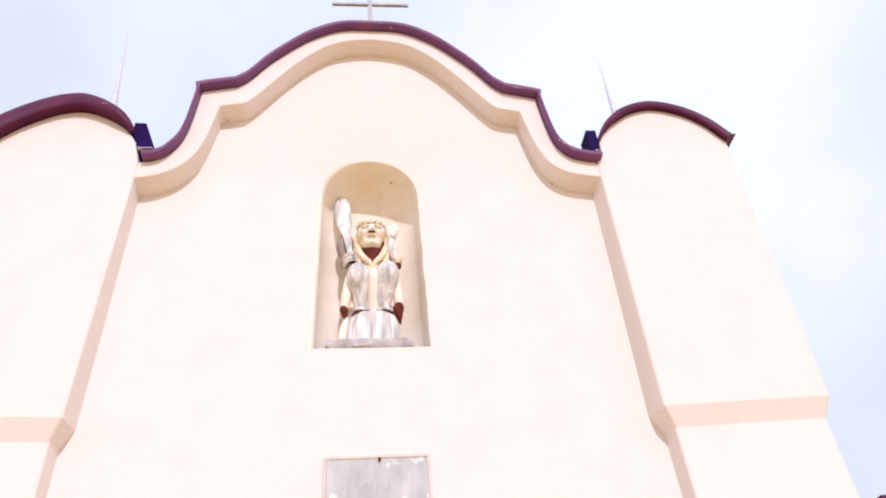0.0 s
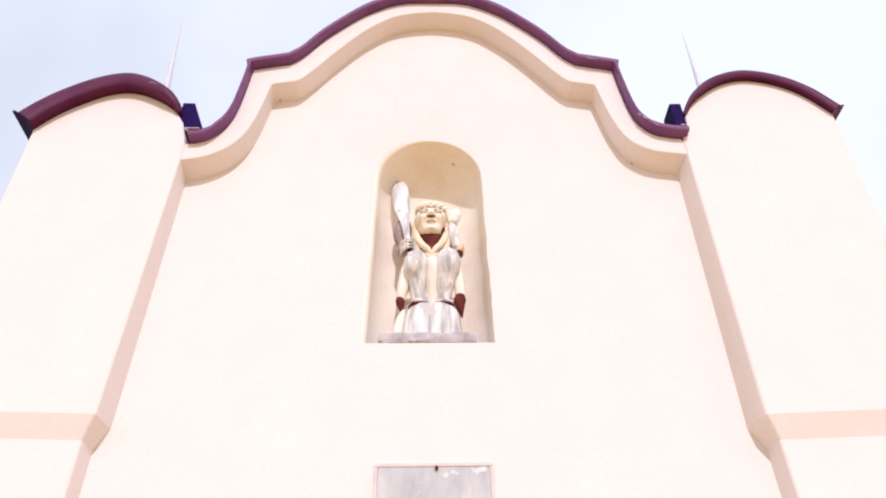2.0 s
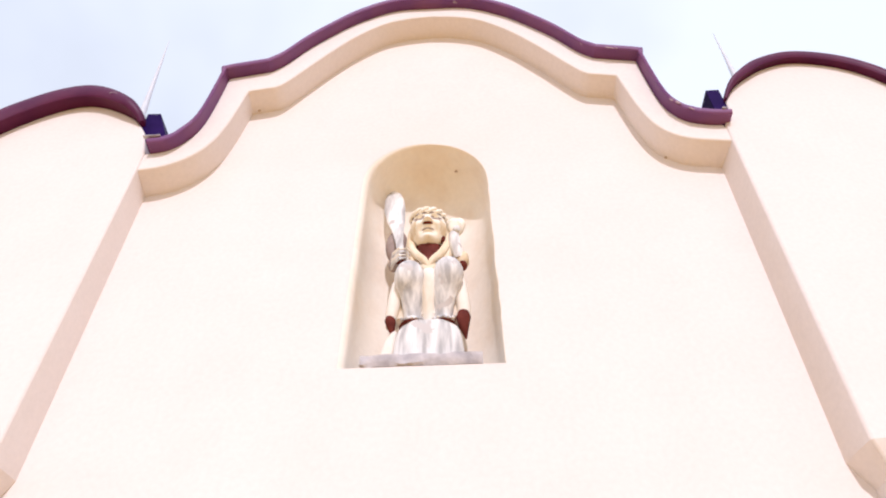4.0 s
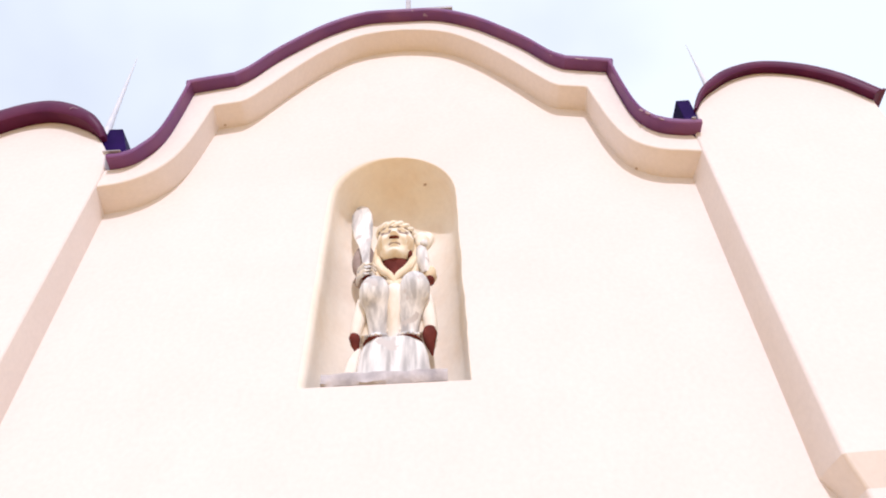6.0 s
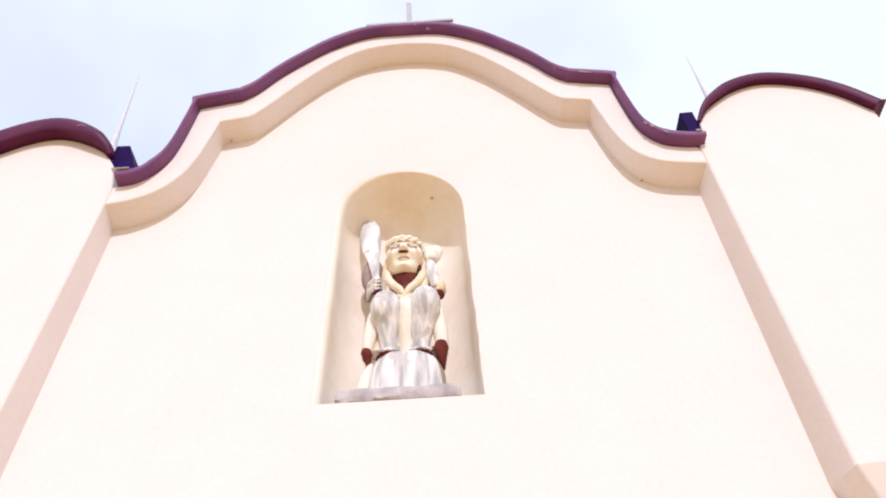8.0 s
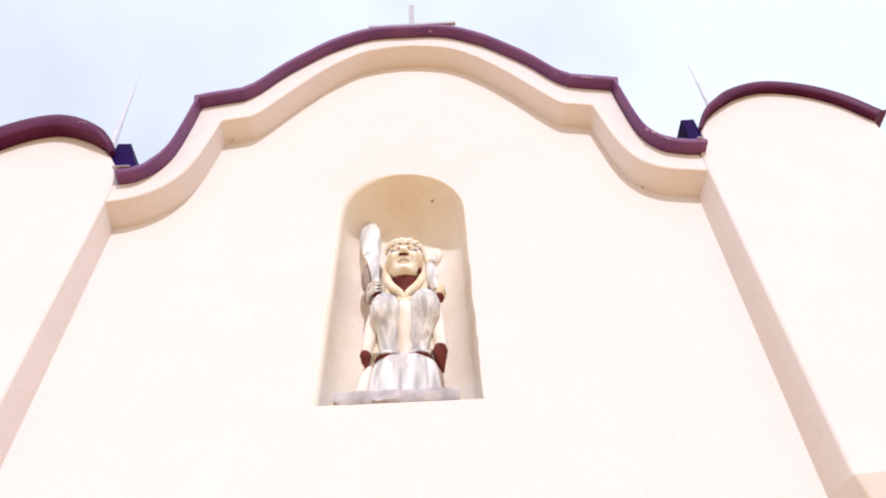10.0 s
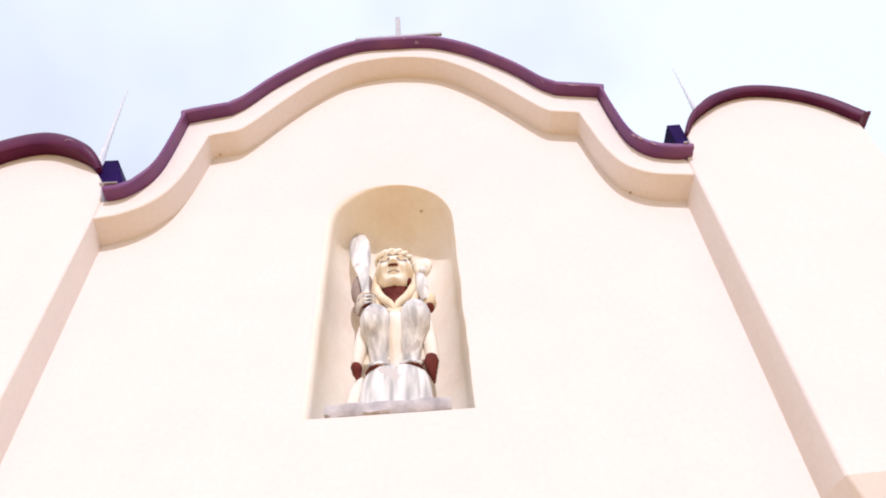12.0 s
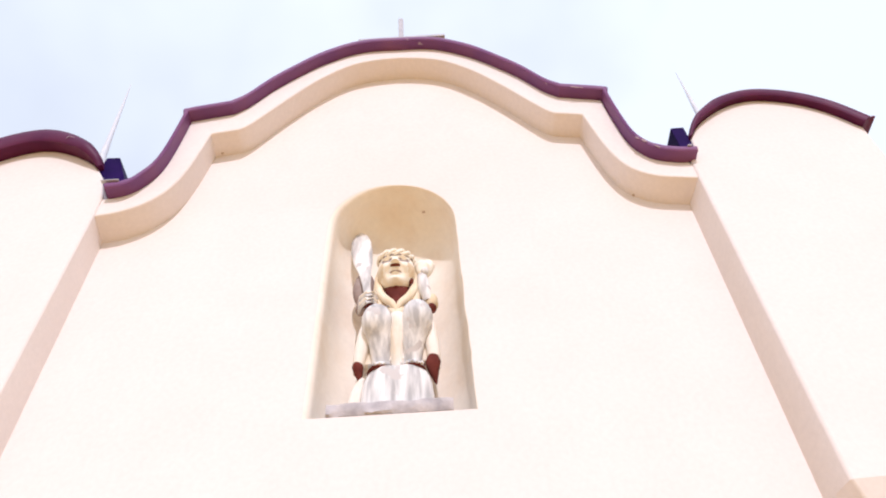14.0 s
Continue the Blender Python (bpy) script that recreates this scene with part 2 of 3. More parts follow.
def rings(bm, loops, mat=0, closed=True, caps=True):
    """Skin a row of loops of equal length."""
    made = [[bm.verts.new(p) for p in loop] for loop in loops]
    n = len(made[0])
    for a, b in zip(made, made[1:]):
        for i in range(n if closed else n - 1):
            bm.faces.new((a[i], a[(i + 1) % n], b[(i + 1) % n], b[i])).material_index = mat
    if caps:
        for loop in (made[0], made[-1]):
            bm.faces.new(loop).material_index = mat
    return made


def tube(bm, points, radii, mat=0, seg=12, flat=1.0, side=(1, 0, 0), flute=0.0):
    """A limb through points; flat thins it across `side`."""
    pts = [Vector(p) for p in points]
    loops = []
    for i, p in enumerate(pts):
        way = (pts[min(i + 1, len(pts) - 1)] - pts[max(i - 1, 0)]).normalized()
        u = Vector(side)
        u = (u - way * u.dot(way)).normalized()
        v = way.cross(u)
        loops.append([p + radii[i] * (1 + flute * math.sin(7 * a + 0.6 * i)) * (math.cos(a) * u + flat * math.sin(a) * v) for a in (2 * math.pi * k / seg for k in range(seg))])
    rings(bm, loops, mat)


def ball(bm, at, size, mat=0, turn=(0, 0, 0), seg=14, rough=0.0):
    m = Matrix.Translation(at) @ pose(0, 0, 0, *turn) @ Matrix.Diagonal((*size, 1))
    made = bmesh.ops.create_uvsphere(bm, u_segments=seg, v_segments=max(6, seg * 2 // 3), radius=1.0, matrix=m)
    for v in made["verts"]:
        if rough:
            v.co += noise.noise_vector(v.co * 14) * rough
        for f in v.link_faces:
            f.material_index = mat


def sheet_loops(line, section, swell=None, lean=0.0):
    """Sweep a section of (y, n) along a line in x and z, with mitred corners; n is outwards from the line's left, times swell at each point."""
    loops = []
    for i, p in enumerate(line):
        a = (p - line[i - 1]).normalized() if i else None
        b = (line[i + 1] - p).normalized() if i + 1 < len(line) else None
        a, b = a or b, b or a
        na, nb = Vector((-a.y, a.x)), Vector((-b.y, b.x))
        n = (na + nb).normalized()
        n = n / max(0.55, n.dot(na))
        loops.append([Vector((p.x + s * n.x, y + lean * crown(p.y), p.y + s * n.y)) for y, s in ((y, s * (swell[i] if swell else 1)) for y, s in section)])
    return loops


# ---- ground ----
bm = bmesh.new()
edges = [-600, -60, -20, -8, 0, 8, 20, 60, 600]
grid = [[bm.verts.new((x, y, 0.0)) for x in edges] for y in edges]
for r, s in zip(grid, grid[1:]):
    for i in range(len(edges) - 1):
        bm.faces.new((r[i], r[i + 1], s[i + 1], s[i]))
tagged(finish("ground", bm, GROUND), "open ground before the church, coloured to bounce warm light", "ground", kind="structure")

# ---- the church ----
MID = 0.04     # axis of the facade
FRONT = -0.235  # face of the gable band; the wall between lies at y = 0
TOWER_FRONT = -0.25  # face of the towers
church = thing("church", "cream plastered church facade with curved gable and maroon coping", "church")

# half profiles from the crown outwards: underside of the gable band, and its top under the coping
UNDER = [(0, 9.52), (0.26, 9.485), (0.5, 9.39), (0.77, 9.15), (1.02, 8.83), (1.25, 8.49), (1.37, 8.325), (1.44, 8.262), (1.44, 8.262), (1.69, 8.21), (1.69, 8.21), (1.735, 7.94), (1.79, 7.66), (1.87, 7.43), (1.99, 7.27), (2.17, 7.165), (2.42, 7.11)]
OVER = [(0, 9.69), (0.28, 9.685), (0.5, 9.615), (0.78, 9.43), (1.04, 9.16), (1.22, 8.94), (1.40, 8.665), (1.53, 8.535), (1.53, 8.535), (1.91, 8.445), (1.91, 8.445), (1.935, 8.13), (1.975, 7.78), (2.03, 7.58), (2.14, 7.42), (2.28, 7.35), (2.43, 7.335)]


LEFT_END, RIGHT_END = -2.385, 2.505  # a little inside the towers


def crown(z):
    """0 at the shoulders of the gable to 1 at its crown, where the wall leans back a little."""
    return min(1, max(0, (z - 8.45) / 1.15))


LEAN_BACK = 0.045


def settled(line, side, end):
    """One half of a profile: the shoulder sits a little higher on the right than on the left, and stops at `end`."""
    reach = (abs(end - MID) - 2.1) / (line[-1].x - 2.1)
    return [Vector((MID + side * (p.x if p.x < 2.1 else 2.1 + (p.x - 2.1) * reach), p.y + 0.08 * crown(p.y) + (0.04 if side > 0 else -0.03) * min(1, max(0, (p.x - 1.9) / 0.35)))) for p in line]


def both(half, steps=6):
    line = smooth_line(half, steps)
    return settled(line, -1, LEFT_END)[:0:-1] + settled(line, 1, RIGHT_END)


under, over = both(UNDER), both(OVER)

# gable band: front face, underside and back, one skin
bm = bmesh.new()
DEEP = 0.62
rows = [[bm.verts.new((p.x, y + LEAN_BACK * crown(p.y), p.y - drop * (0.035 + 0.035 * min(1, max(0, (abs(p.x - MID) - 1.75) / 0.4))))) for p in line] for line, y, drop in ((under, 0.02, 1), (under, FRONT + 0.003, 0), (over, FRONT + 0.003, 0), (over, DEEP, 0), (under, DEEP, 1))]
for a, b in zip(rows, rows[1:] + rows[:1]):
    for i in range(len(under) - 1):
        bm.faces.new((a[i], a[i + 1], b[i + 1], b[i]))
band = part("gable_band", bm, PLASTER, church, "cream plaster band framing the recessed gable wall", smooth=True, bevel=0.012)

# recessed wall with the arched niche cut through it
NX, NR, NSPRING, NFLOOR = -0.01, 0.497, 7.08, 5.19
arch = [Vector((NX + NR * math.cos(a), NSPRING + 0.51 * math.sin(a))) for a in (math.pi * k / 28 for k in range(29))]
def worn(k):
    return 0.0035 * noise.noise(Vector((k * 0.9, 4.2, 0.0))) + 0.003 * noise.noise(Vector((k * 0.31, 8.1, 0.0)))
mouth = [Vector((NX + NR + 0.018, NFLOOR))] + [Vector((NX + NR + 0.018 * (1 - k / 24) + 2.2 * worn(k), NFLOOR + (NSPRING - NFLOOR) * k / 24)) for k in range(1, 24)] + arch + [Vector((NX - NR - 0.045 * (1 - k / 24) + worn(k + 50), NFLOOR + (NSPRING - NFLOOR) * k / 24)) for k in range(23, 0, -1)] + [Vector((NX - NR - 0.045, NFLOOR))]
bm = bmesh.new()
outer = [Vector((p.x, p.y)) for p in under]
for p in outer:
    p.y += 0.12
outer = [Vector((MID - 2.55, 0.0)), Vector((MID - 2.55, outer[0].y))] + outer + [Vector((MID + 2.55, outer[-1].y)), Vector((MID + 2.55, 0.0))]
# the mouth's rounded plaster edge, wider and more worn on one side
def lip_edge(p, left):
    out = Vector((p.x - NX, max(0.0, p.y - NSPRING))).normalized()
    return p + out * left * (0.010 + 0.055 * max(0.0, -out.x))
loops = []
for line in (outer, [lip_edge(p, 1.0) for p in mouth]):
    vs = [bm.verts.new((p.x, LEAN_BACK * crown(p.y), p.y)) for p in line]
    loops += [bm.edges.new((vs[i], vs[(i + 1) % len(vs)])) for i in range(len(vs))]
bmesh.ops.triangle_fill(bm, use_beauty=True, use_dissolve=False, edges=loops)
# lining of the niche: a rounded lip, a plan with rounded corners and a dome over it
def lining(deep, wide, high):
    return [Vector((NX + (p.x - NX) * wide, DEPTH * deep + lip_depth(p) * (1 - deep), DOME + (p.y - DOME) * (high if p.y > DOME else 1))) for p in mouth]
def lip_depth(p):
    return 1.2 * (lip_edge(p, 1.0) - p).length
DEPTH, DOME = 0.56, 6.70
rims = []
for a in (0.0, 22.0, 45.0, 68.0, 90.0):
    ring = [lip_edge(p, 1 - math.sin(radians(a))) for p in mouth]
    rims.append([Vector((q.x, lip_depth(p) * (1 - math.cos(radians(a))), q.y)) for p, q in zip(mouth, ring)])
for k in range(1, 15):
    a = math.pi / 2 * k / 14.6
    deep = math.sin(a)
    rims.append(lining(deep, (1 - deep ** 2.8) ** 0.38, (1 - deep ** 3.5) ** (1 / 3)))
made = rings(bm, rims[:2], closed=False, caps=False)
# the lining takes the lightened plaster
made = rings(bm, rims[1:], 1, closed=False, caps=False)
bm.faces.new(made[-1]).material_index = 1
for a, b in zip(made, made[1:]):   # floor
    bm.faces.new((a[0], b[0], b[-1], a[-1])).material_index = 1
bmesh.ops.remove_doubles(bm, verts=bm.verts, dist=0.0008)
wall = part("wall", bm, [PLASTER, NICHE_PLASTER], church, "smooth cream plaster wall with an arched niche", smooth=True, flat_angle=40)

# coping over the gable: bent sheets, lapped at the corners
SECTION = [(FRONT + 0.005, 0.004), (-0.325, 0.008), (-0.334, 0.002), (-0.343, 0.008), (-0.352, 0.032), (-0.347, 0.058), (-0.325, 0.078), (-0.285, 0.084), (0.66, 0.084), (0.66, 0.002)]
half = smooth_line(OVER, 6)
corner = [i for i, p in enumerate(half) if abs(p.x - 1.53) < 1e-4 or abs(p.x - 1.91) < 1e-4]
cuts = [0, corner[0], corner[1], len(half) - 1]
for side in (1, -1):
    line = settled(half, side, 2.515 if side > 0 else -2.315)
    if side < 0:
        line.reverse()
    steep = [abs((line[min(k + 1, len(line) - 1)] - line[max(k - 1, 0)]).normalized().y) for k in range(len(line))]
    loops = sheet_loops(line, SECTION, [1 - 0.5 * max(0, v - 0.6) / 0.4 for v in steep], LEAN_BACK)
    if side < 0:
        loops.reverse()
    for a, b in zip(cuts, cuts[1:]):
        bm = bmesh.new()
        rings(bm, loops[a : b + 1])
        part("coping_sheet", bm, GLOW_MAROON, church, "violet-maroon painted sheet-metal coping, lightened for sky glow" if a == 0 else "", smooth=True, flat_angle=50)


def tower(side, top, inner, inner_low, splay, notch, outer_low, thick, nose, spire_x, spire_top, lip):
    """A flanking tower: plastered body, wider above a chamfered ledge, barrel coping, end flashing and a thin spire."""
    back, ledge = 1.5, (4.41 if side > 0 else 4.46)
    line = smooth_line(top, 5)
    bm = bmesh.new()
    face = [Vector((inner_low, ledge)), Vector((inner, 7.365 if side > 0 else 7.295)), Vector(notch)] + line + [Vector((outer_low, ledge + 0.05))]
    f, m, b = [[bm.verts.new((p.x - (splay[i] if i < 2 and y > 0 else 0), y, p.y)) for i, p in enumerate(face)] for y in (TOWER_FRONT, 0.02, back)]
    n = len(f)
    bm.faces.new(f)
    bm.faces.new(b)
    for i in range(n - 1):
        for a, c in ((f, m), (m, b)):
            bm.faces.new((a[i], a[i + 1], c[i + 1], c[i]))
    cut = 0.07
    low_in, low_out = inner_low + side * 0.075, outer_low - side * 0.08
    for z, inn, out, y in ((ledge - 0.17, low_in, low_out, TOWER_FRONT + cut), (0.0, low_in, low_out - side * 0.02, TOWER_FRONT + cut)):
        ring = [bm.verts.new(p) for p in ((inn, y, z), (out, y, z + (0.04 if z else 0)), (out, 0.02, z), (out, back, z), (inn, back, z), (inn - splay[0] * 0.6, 0.02, z))]
        old = [f[0], f[-1], m[-1], b[-1], b[0], m[0]] if z else last
        for i in range(6):
            bm.faces.new((old[i], old[(i + 1) % 6], ring[(i + 1) % 6], ring[i]))
        last = ring
    body = part("tower", bm, PLASTER, church, "cream plaster tower with a chamfered ledge", smooth=True, bevel=0.016, flat_angle=14)
    section = [(-0.245, 0.002), (-nose + 0.03, -0.01), (-nose + 0.015, -0.02), (-nose, 0.0), (-nose - 0.008, thick * 0.4), (-nose, thick * 0.7), (-nose + 0.03, thick * 0.93), (-nose + 0.08, thick), (back + 0.05, thick), (back + 0.05, 0.002)]
    run = line if side > 0 else list(reversed(line))
    bm = bmesh.new()
    swell = [min(1, 0.2 + (2.2 if side > 0 else 1.7) * k / len(run)) for k in range(len(run))]
    loops = sheet_loops(run, section, swell if side > 0 else swell[::-1])
    for k, loop in enumerate(loops if side > 0 else loops[::-1]):   # the overhang runs out towards the gable
        ease = min(1, 0.3 + 3.5 * k / len(loops))
        for p in loop:
            if p.y < TOWER_FRONT:
                p.y = TOWER_FRONT + (p.y - TOWER_FRONT) * ease
    rings(bm, loops)
    coping = part("tower_coping", bm, MAROON, body, "rounded maroon sheet-metal coping", smooth=True, flat_angle=50)
    # folded end of the sheet at the outer eave
    end, tan = Vector(line[-1]), (Vector(line[-1]) - Vector(line[-2])).normalized()
    nrm = Vector((-tan.y, tan.x)) * side
    bm = bmesh.new()
    pts = [end - nrm * 0.02, end + tan * 0.006 + nrm * thick * 0.45, end + tan * 0.022 + nrm * (thick + 0.012), end + nrm * thick]
    rings(bm, [[Vector((p.x, y, p.y)) for p in pts] for y in (-nose + 0.005, back)])
    part("end_flashing", bm, NAVY if side < 0 else MAROON, body, "folded sheet-metal end flashing")
    # flashing that closes the gap beside the gable
    bm = bmesh.new()
    lo, hi = lip
    top_z = 7.90
    edge = line[0].x - side * 0.002
    foot = 7.34 if side > 0 else 7.49
    pts = [(edge, foot), (lo, foot), (hi, top_z), (edge, top_z + 0.005)]
    rings(bm, [[Vector((x, y, z)) for x, z in pts] for y in (TOWER_FRONT + 0.018, 0.0 if side > 0 else 0.7)])
    part("side_flashing", bm, NAVY, body, "dark blue upright sheet flashing", bevel=0.004)
    bm = bmesh.new()
    x0, x1 = sorted((inner - side * 0.0, lo - side * 0.015))
    z = 7.43 if side > 0 else 7.378
    box(bm, x0, x1, -0.366, -0.33, z, z + 0.007)
    part("metal_edge", bm, EDGE, body, "bare grey metal lip")
    # spire
    bm = bmesh.new()
    z0 = 7.9
    seat = 8.62
    tip_lean = -0.035 if side > 0 else 0.14
    tube(bm, [(spire_x + tip_lean * (spire_top - z) / (spire_top - seat), 0.5, z) for z in (z0, seat, seat + 0.18, seat + 0.42, seat + 0.75, spire_top - 0.5, spire_top)], [0.15, 0.13, 0.08, 0.04, 0.027, 0.014, 0.003], seg=14)
    part("spire", bm, WHITE_PAINT, body, "thin white pointed spire", smooth=True)


tower(1, [(2.57, 7.70), (2.66, 7.86), (2.80, 8.01), (3.02, 8.175), (3.3, 8.26), (3.62, 8.185), (3.88, 8.005), (4.09, 7.725)], 2.475, 2.42, (0.06, 0.05), (2.56, 7.57), 3.95, 0.092, 0.335, 3.30, 10.22, (2.455, 2.452))
tower(-1, [(-2.50, 7.70), (-2.57, 7.79), (-2.716, 7.905), (-2.917, 8.01), (-3.10, 8.04), (-3.306, 7.98), (-3.544, 7.825), (-3.717, 7.665), (-3.855, 7.49)], -2.355, -2.43, (-0.03, -0.008), (-2.435, 7.59), -3.80, 0.205, 0.385, -3.22, 10.62, (-2.225, -2.38))

# scuffs in the paint of the copings, and dark spots on the plaster
def scuff(at, normal, along, pieces, label=""):
    """A few thin pale flakes that lie on a painted sheet."""
    n, t = Vector(normal).normalized(), Vector(along)
    t = (t - n * t.dot(n)).normalized()
    u = n.cross(t)
    bm = bmesh.new()
    for a, b, length, width in pieces:
        c = Vector(at) + n * 0.003 + t * a + u * b
        loops = []
        for k in range(7):
            q = -1 + k / 3
            w = width * (1 - abs(q) ** 3) * (1 + 0.5 * noise.noise(Vector((q * 3, a * 40, b * 40)))) + 0.001
            m = c + t * q * length
            loops.append([m - u * w - n * 0.002, m + u * w - n * 0.002, m + u * w * 0.8 + n * 0.003, m - u * w * 0.8 + n * 0.003])
        rings(bm, loops)
    part("paint_scuff", bm, SCUFF, church, label)


scuff((-2.78, -0.390, 8.01), (0.15, -0.96, 0.2), (1, 0, -0.45), [(0.0, 0.012, 0.030, 0.004), (-0.028, -0.006, 0.005, 0.020)], "pale scuff in the maroon paint")
scuff((1.7052, -0.345, 8.505), (0.05, -0.97, -0.2), (1, 0, -0.22), [(0.0, 0.0, 0.045, 0.005), (0.06, 0.006, 0.014, 0.003)], "pale scuff in the violet-maroon paint")
scuff((2.0843, -0.3464, 7.58), (-0.357, -0.915, -0.185), (0.6, 0, -0.8), [(-0.03, 0.0, 0.022, 0.007), (0.04, 0.004, 0.030, 0.010)], "pale scuff in the violet-maroon paint")
scuff((2.1546, -0.3468, 7.4863), (-0.207, -0.942, -0.264), (0.7, 0, -0.7), [(0.05, 0.010, 0.030, 0.004)], "pale scuff in the violet-maroon paint")
for x, y, z in ((-1.589, -0.028, 8.196), (2.0, -0.008, 7.259), (0.232, 0.235, 7.495)):
    bm = bmesh.new()
    ball(bm, (x, y, z), (0.015, 0.012, 0.012), seg=10, rough=0.004)
    part("dark_spot", bm, STAIN, church, "small dark spot on the plaster")

# plain nave that closes the church behind
bm = bmesh.new()
loops = [[(-3.5, y, 0.0), (3.6, y, 0.0), (3.6, y, 5.6), (0.05, y, 7.2), (-3.5, y, 5.6)] for y in (1.45, 14.0)]
rings(bm, loops)
part("nave", bm, PLASTER, church, "plain cream nave behind the facade")
bm = bmesh.new()
for s in (-1, 1):
    a = [(0.05, 7.22), (0.05 + s * 3.85, 5.48), (0.05 + s * 3.85, 5.60), (0.05, 7.36)]
    rings(bm, [[(x, y, z) for x, z in a] for y in (1.52, 14.2)])
part("roof", bm, ROOFING, church, "dull brown roof of the nave")

# ---- cross on the gable ----
cross = thing("roof_cross", "plain pale grey metal cross standing on the gable", "cross", at=(0.06, 0.42, 9.74))
bm = bmesh.new()
box(bm, -0.031, 0.031, -0.02, 0.02, 0.0, 2.15)
part("post", bm, CROSS_PAINT, cross, bevel=0.006)
bm = bmesh.new()
rings(bm, [[(x, y, z + t * -0.02) for y, z in ((-0.027, 1.56), (0.015, 1.56), (0.015, 1.61), (-0.027, 1.61))] for x, t in ((-0.545, 1.4), (0.56, 0.0))])
part("crossbar", bm, CROSS_PAINT, cross, bevel=0.006)

# ---- rough stone slab in the niche ----
SLAB_TOP = NFLOOR + 0.108
bm = bmesh.new()
loops = []
for k in range(37):
    x = -0.445 + 0.805 * k / 36
    w = 0.010 * noise.noise(Vector((x * 9, 3.1, 0))) + 0.006 * noise.noise(Vector((x * 31, 1.7, 0)))
    h = 0.012 * noise.noise(Vector((x * 6, 0, 9.2))) + 0.005 * noise.noise(Vector((x * 27, 0, 4.4)))
    v = 0.010 * noise.noise(Vector((x * 8, 5.5, 2.2))) + 0.006 * noise.noise(Vector((x * 23, 2.5, 2.2)))
    z1 = SLAB_TOP + min(0.0, h - 0.004)
    back = min(0.54, DEPTH * max(0.05, 1 - ((x - NX) / 0.52) ** 2) ** 0.5 - 0.03)
    loops.append([(x, back, NFLOOR + 0.001), (x, 0.03, NFLOOR + 0.001), (x, 0.004 + w, NFLOOR + 0.004 + 1.6 * abs(v)), (x, -0.008 + w + v, NFLOOR + 0.028 + 2 * v), (x, -0.012 + w + 0.5 * v, NFLOOR + 0.066 + 2 * v), (x, -0.010 + w, z1 - 0.012), (x, 0.010 + w, z1), (x, back, SLAB_TOP)])
rings(bm, loops)
slab = finish("stone_slab", bm, STONE, smooth=True, flat_angle=24)
tagged(slab, "rough grey stone slab on the niche floor", "stone slab")

# ---- carved figure in the niche: one mesh ----
GREY, GOLD, PALE, DARK, BROWN, CREAM = range(6)
bm = bmesh.new()
# stump
loops = []
for z, rx, ry in ((5.163, 0.238, 0.20), (5.27, 0.24, 0.205), (5.38, 0.23, 0.205), (5.455, 0.215, 0.20), (5.49, 0.20, 0.195)):
    ring = []
    for k in range(40):
        a = 2 * math.pi * k / 40
        c, q = math.cos(a), math.sin(a)
        grow = (1 + 0.025 * math.sin(9 * a)) / (abs(c) ** 3 + abs(q) ** 3) ** (1 / 3)
        ring.append(Vector((0.012 + rx * grow * c, 0.085 + ry * grow * q, z)))
    loops.append(ring)
rings(bm, loops, GREY)
# feet, shins, knees
def limb(points, radii, mat, seg=18, flat=1.0, steps=5):
    """A tube through points, rounded between them."""
    rows = [Vector((*p, q)) for p, q in zip(points, radii)]
    ends = [rows[0]] + rows + [rows[-1]]
    fine = []
    for p, q, u, v in zip(ends, ends[1:], ends[2:], ends[3:]):
        for k in range(steps):
            t = k / steps
            fine.append(0.5 * (2 * q + (u - p) * t + (2 * p - 5 * q + 4 * u - v) * t * t + (3 * q - p - 3 * u + v) * t ** 3))
    fine.append(rows[-1])
    tube(bm, [p.to_3d() for p in fine], [max(0.003, p.w) for p in fine], mat, seg=seg, flat=flat)

for sx, kx, kz in ((-0.098, -0.122, 5.92), (0.112, 0.155, 5.945)):
    ball(bm, (sx, 0.0, 5.530), (0.084, 0.098, 0.042), GREY, rough=0.004)
    # flat dark disc in place of the shade under the foot
    ball(bm, (sx, -0.016, 5.496), (0.094, 0.098, 0.010), DARK)
    for k in range(5):   # toes, with dark balls as the shade in the clefts below them
        tx = sx - 0.064 + 0.032 * k
        ball(bm, (tx, -0.094 + 0.008 * abs(k - 2), 5.515), (0.0155, 0.026, 0.014), GREY, seg=10)
        ball(bm, (tx + 0.016, -0.098 + 0.008 * abs(k - 1.5), 5.503), (0.005, 0.016, 0.010), DARK, seg=6)
    limb([(sx, 0.03, 5.51), (sx, 0.005, 5.62), (sx * 0.6 + kx * 0.4, -0.045, 5.78), (kx, -0.085, kz - 0.05), (kx, -0.085, kz + 0.02), (kx, -0.05, kz + 0.07), (kx, 0.0, kz + 0.10)], [0.066, 0.064, 0.082, 0.104, 0.100, 0.074, 0.02], GREY, seg=24)
    limb([(kx, -0.03, kz), (kx * 0.95, 0.04, kz - 0.05), (kx * 0.8, 0.16, kz - 0.2)], [0.07, 0.105, 0.12], CREAM)
# sleeves that hang from the knees to the dark cuffs
limb([(-0.165, 0.05, 6.03), (-0.19, 0.02, 5.94), (-0.220, 0.01, 5.79), (-0.245, 0.02, 5.66), (-0.252, 0.03, 5.60)], [0.03, 0.056, 0.056, 0.046, 0.038], CREAM, seg=16)
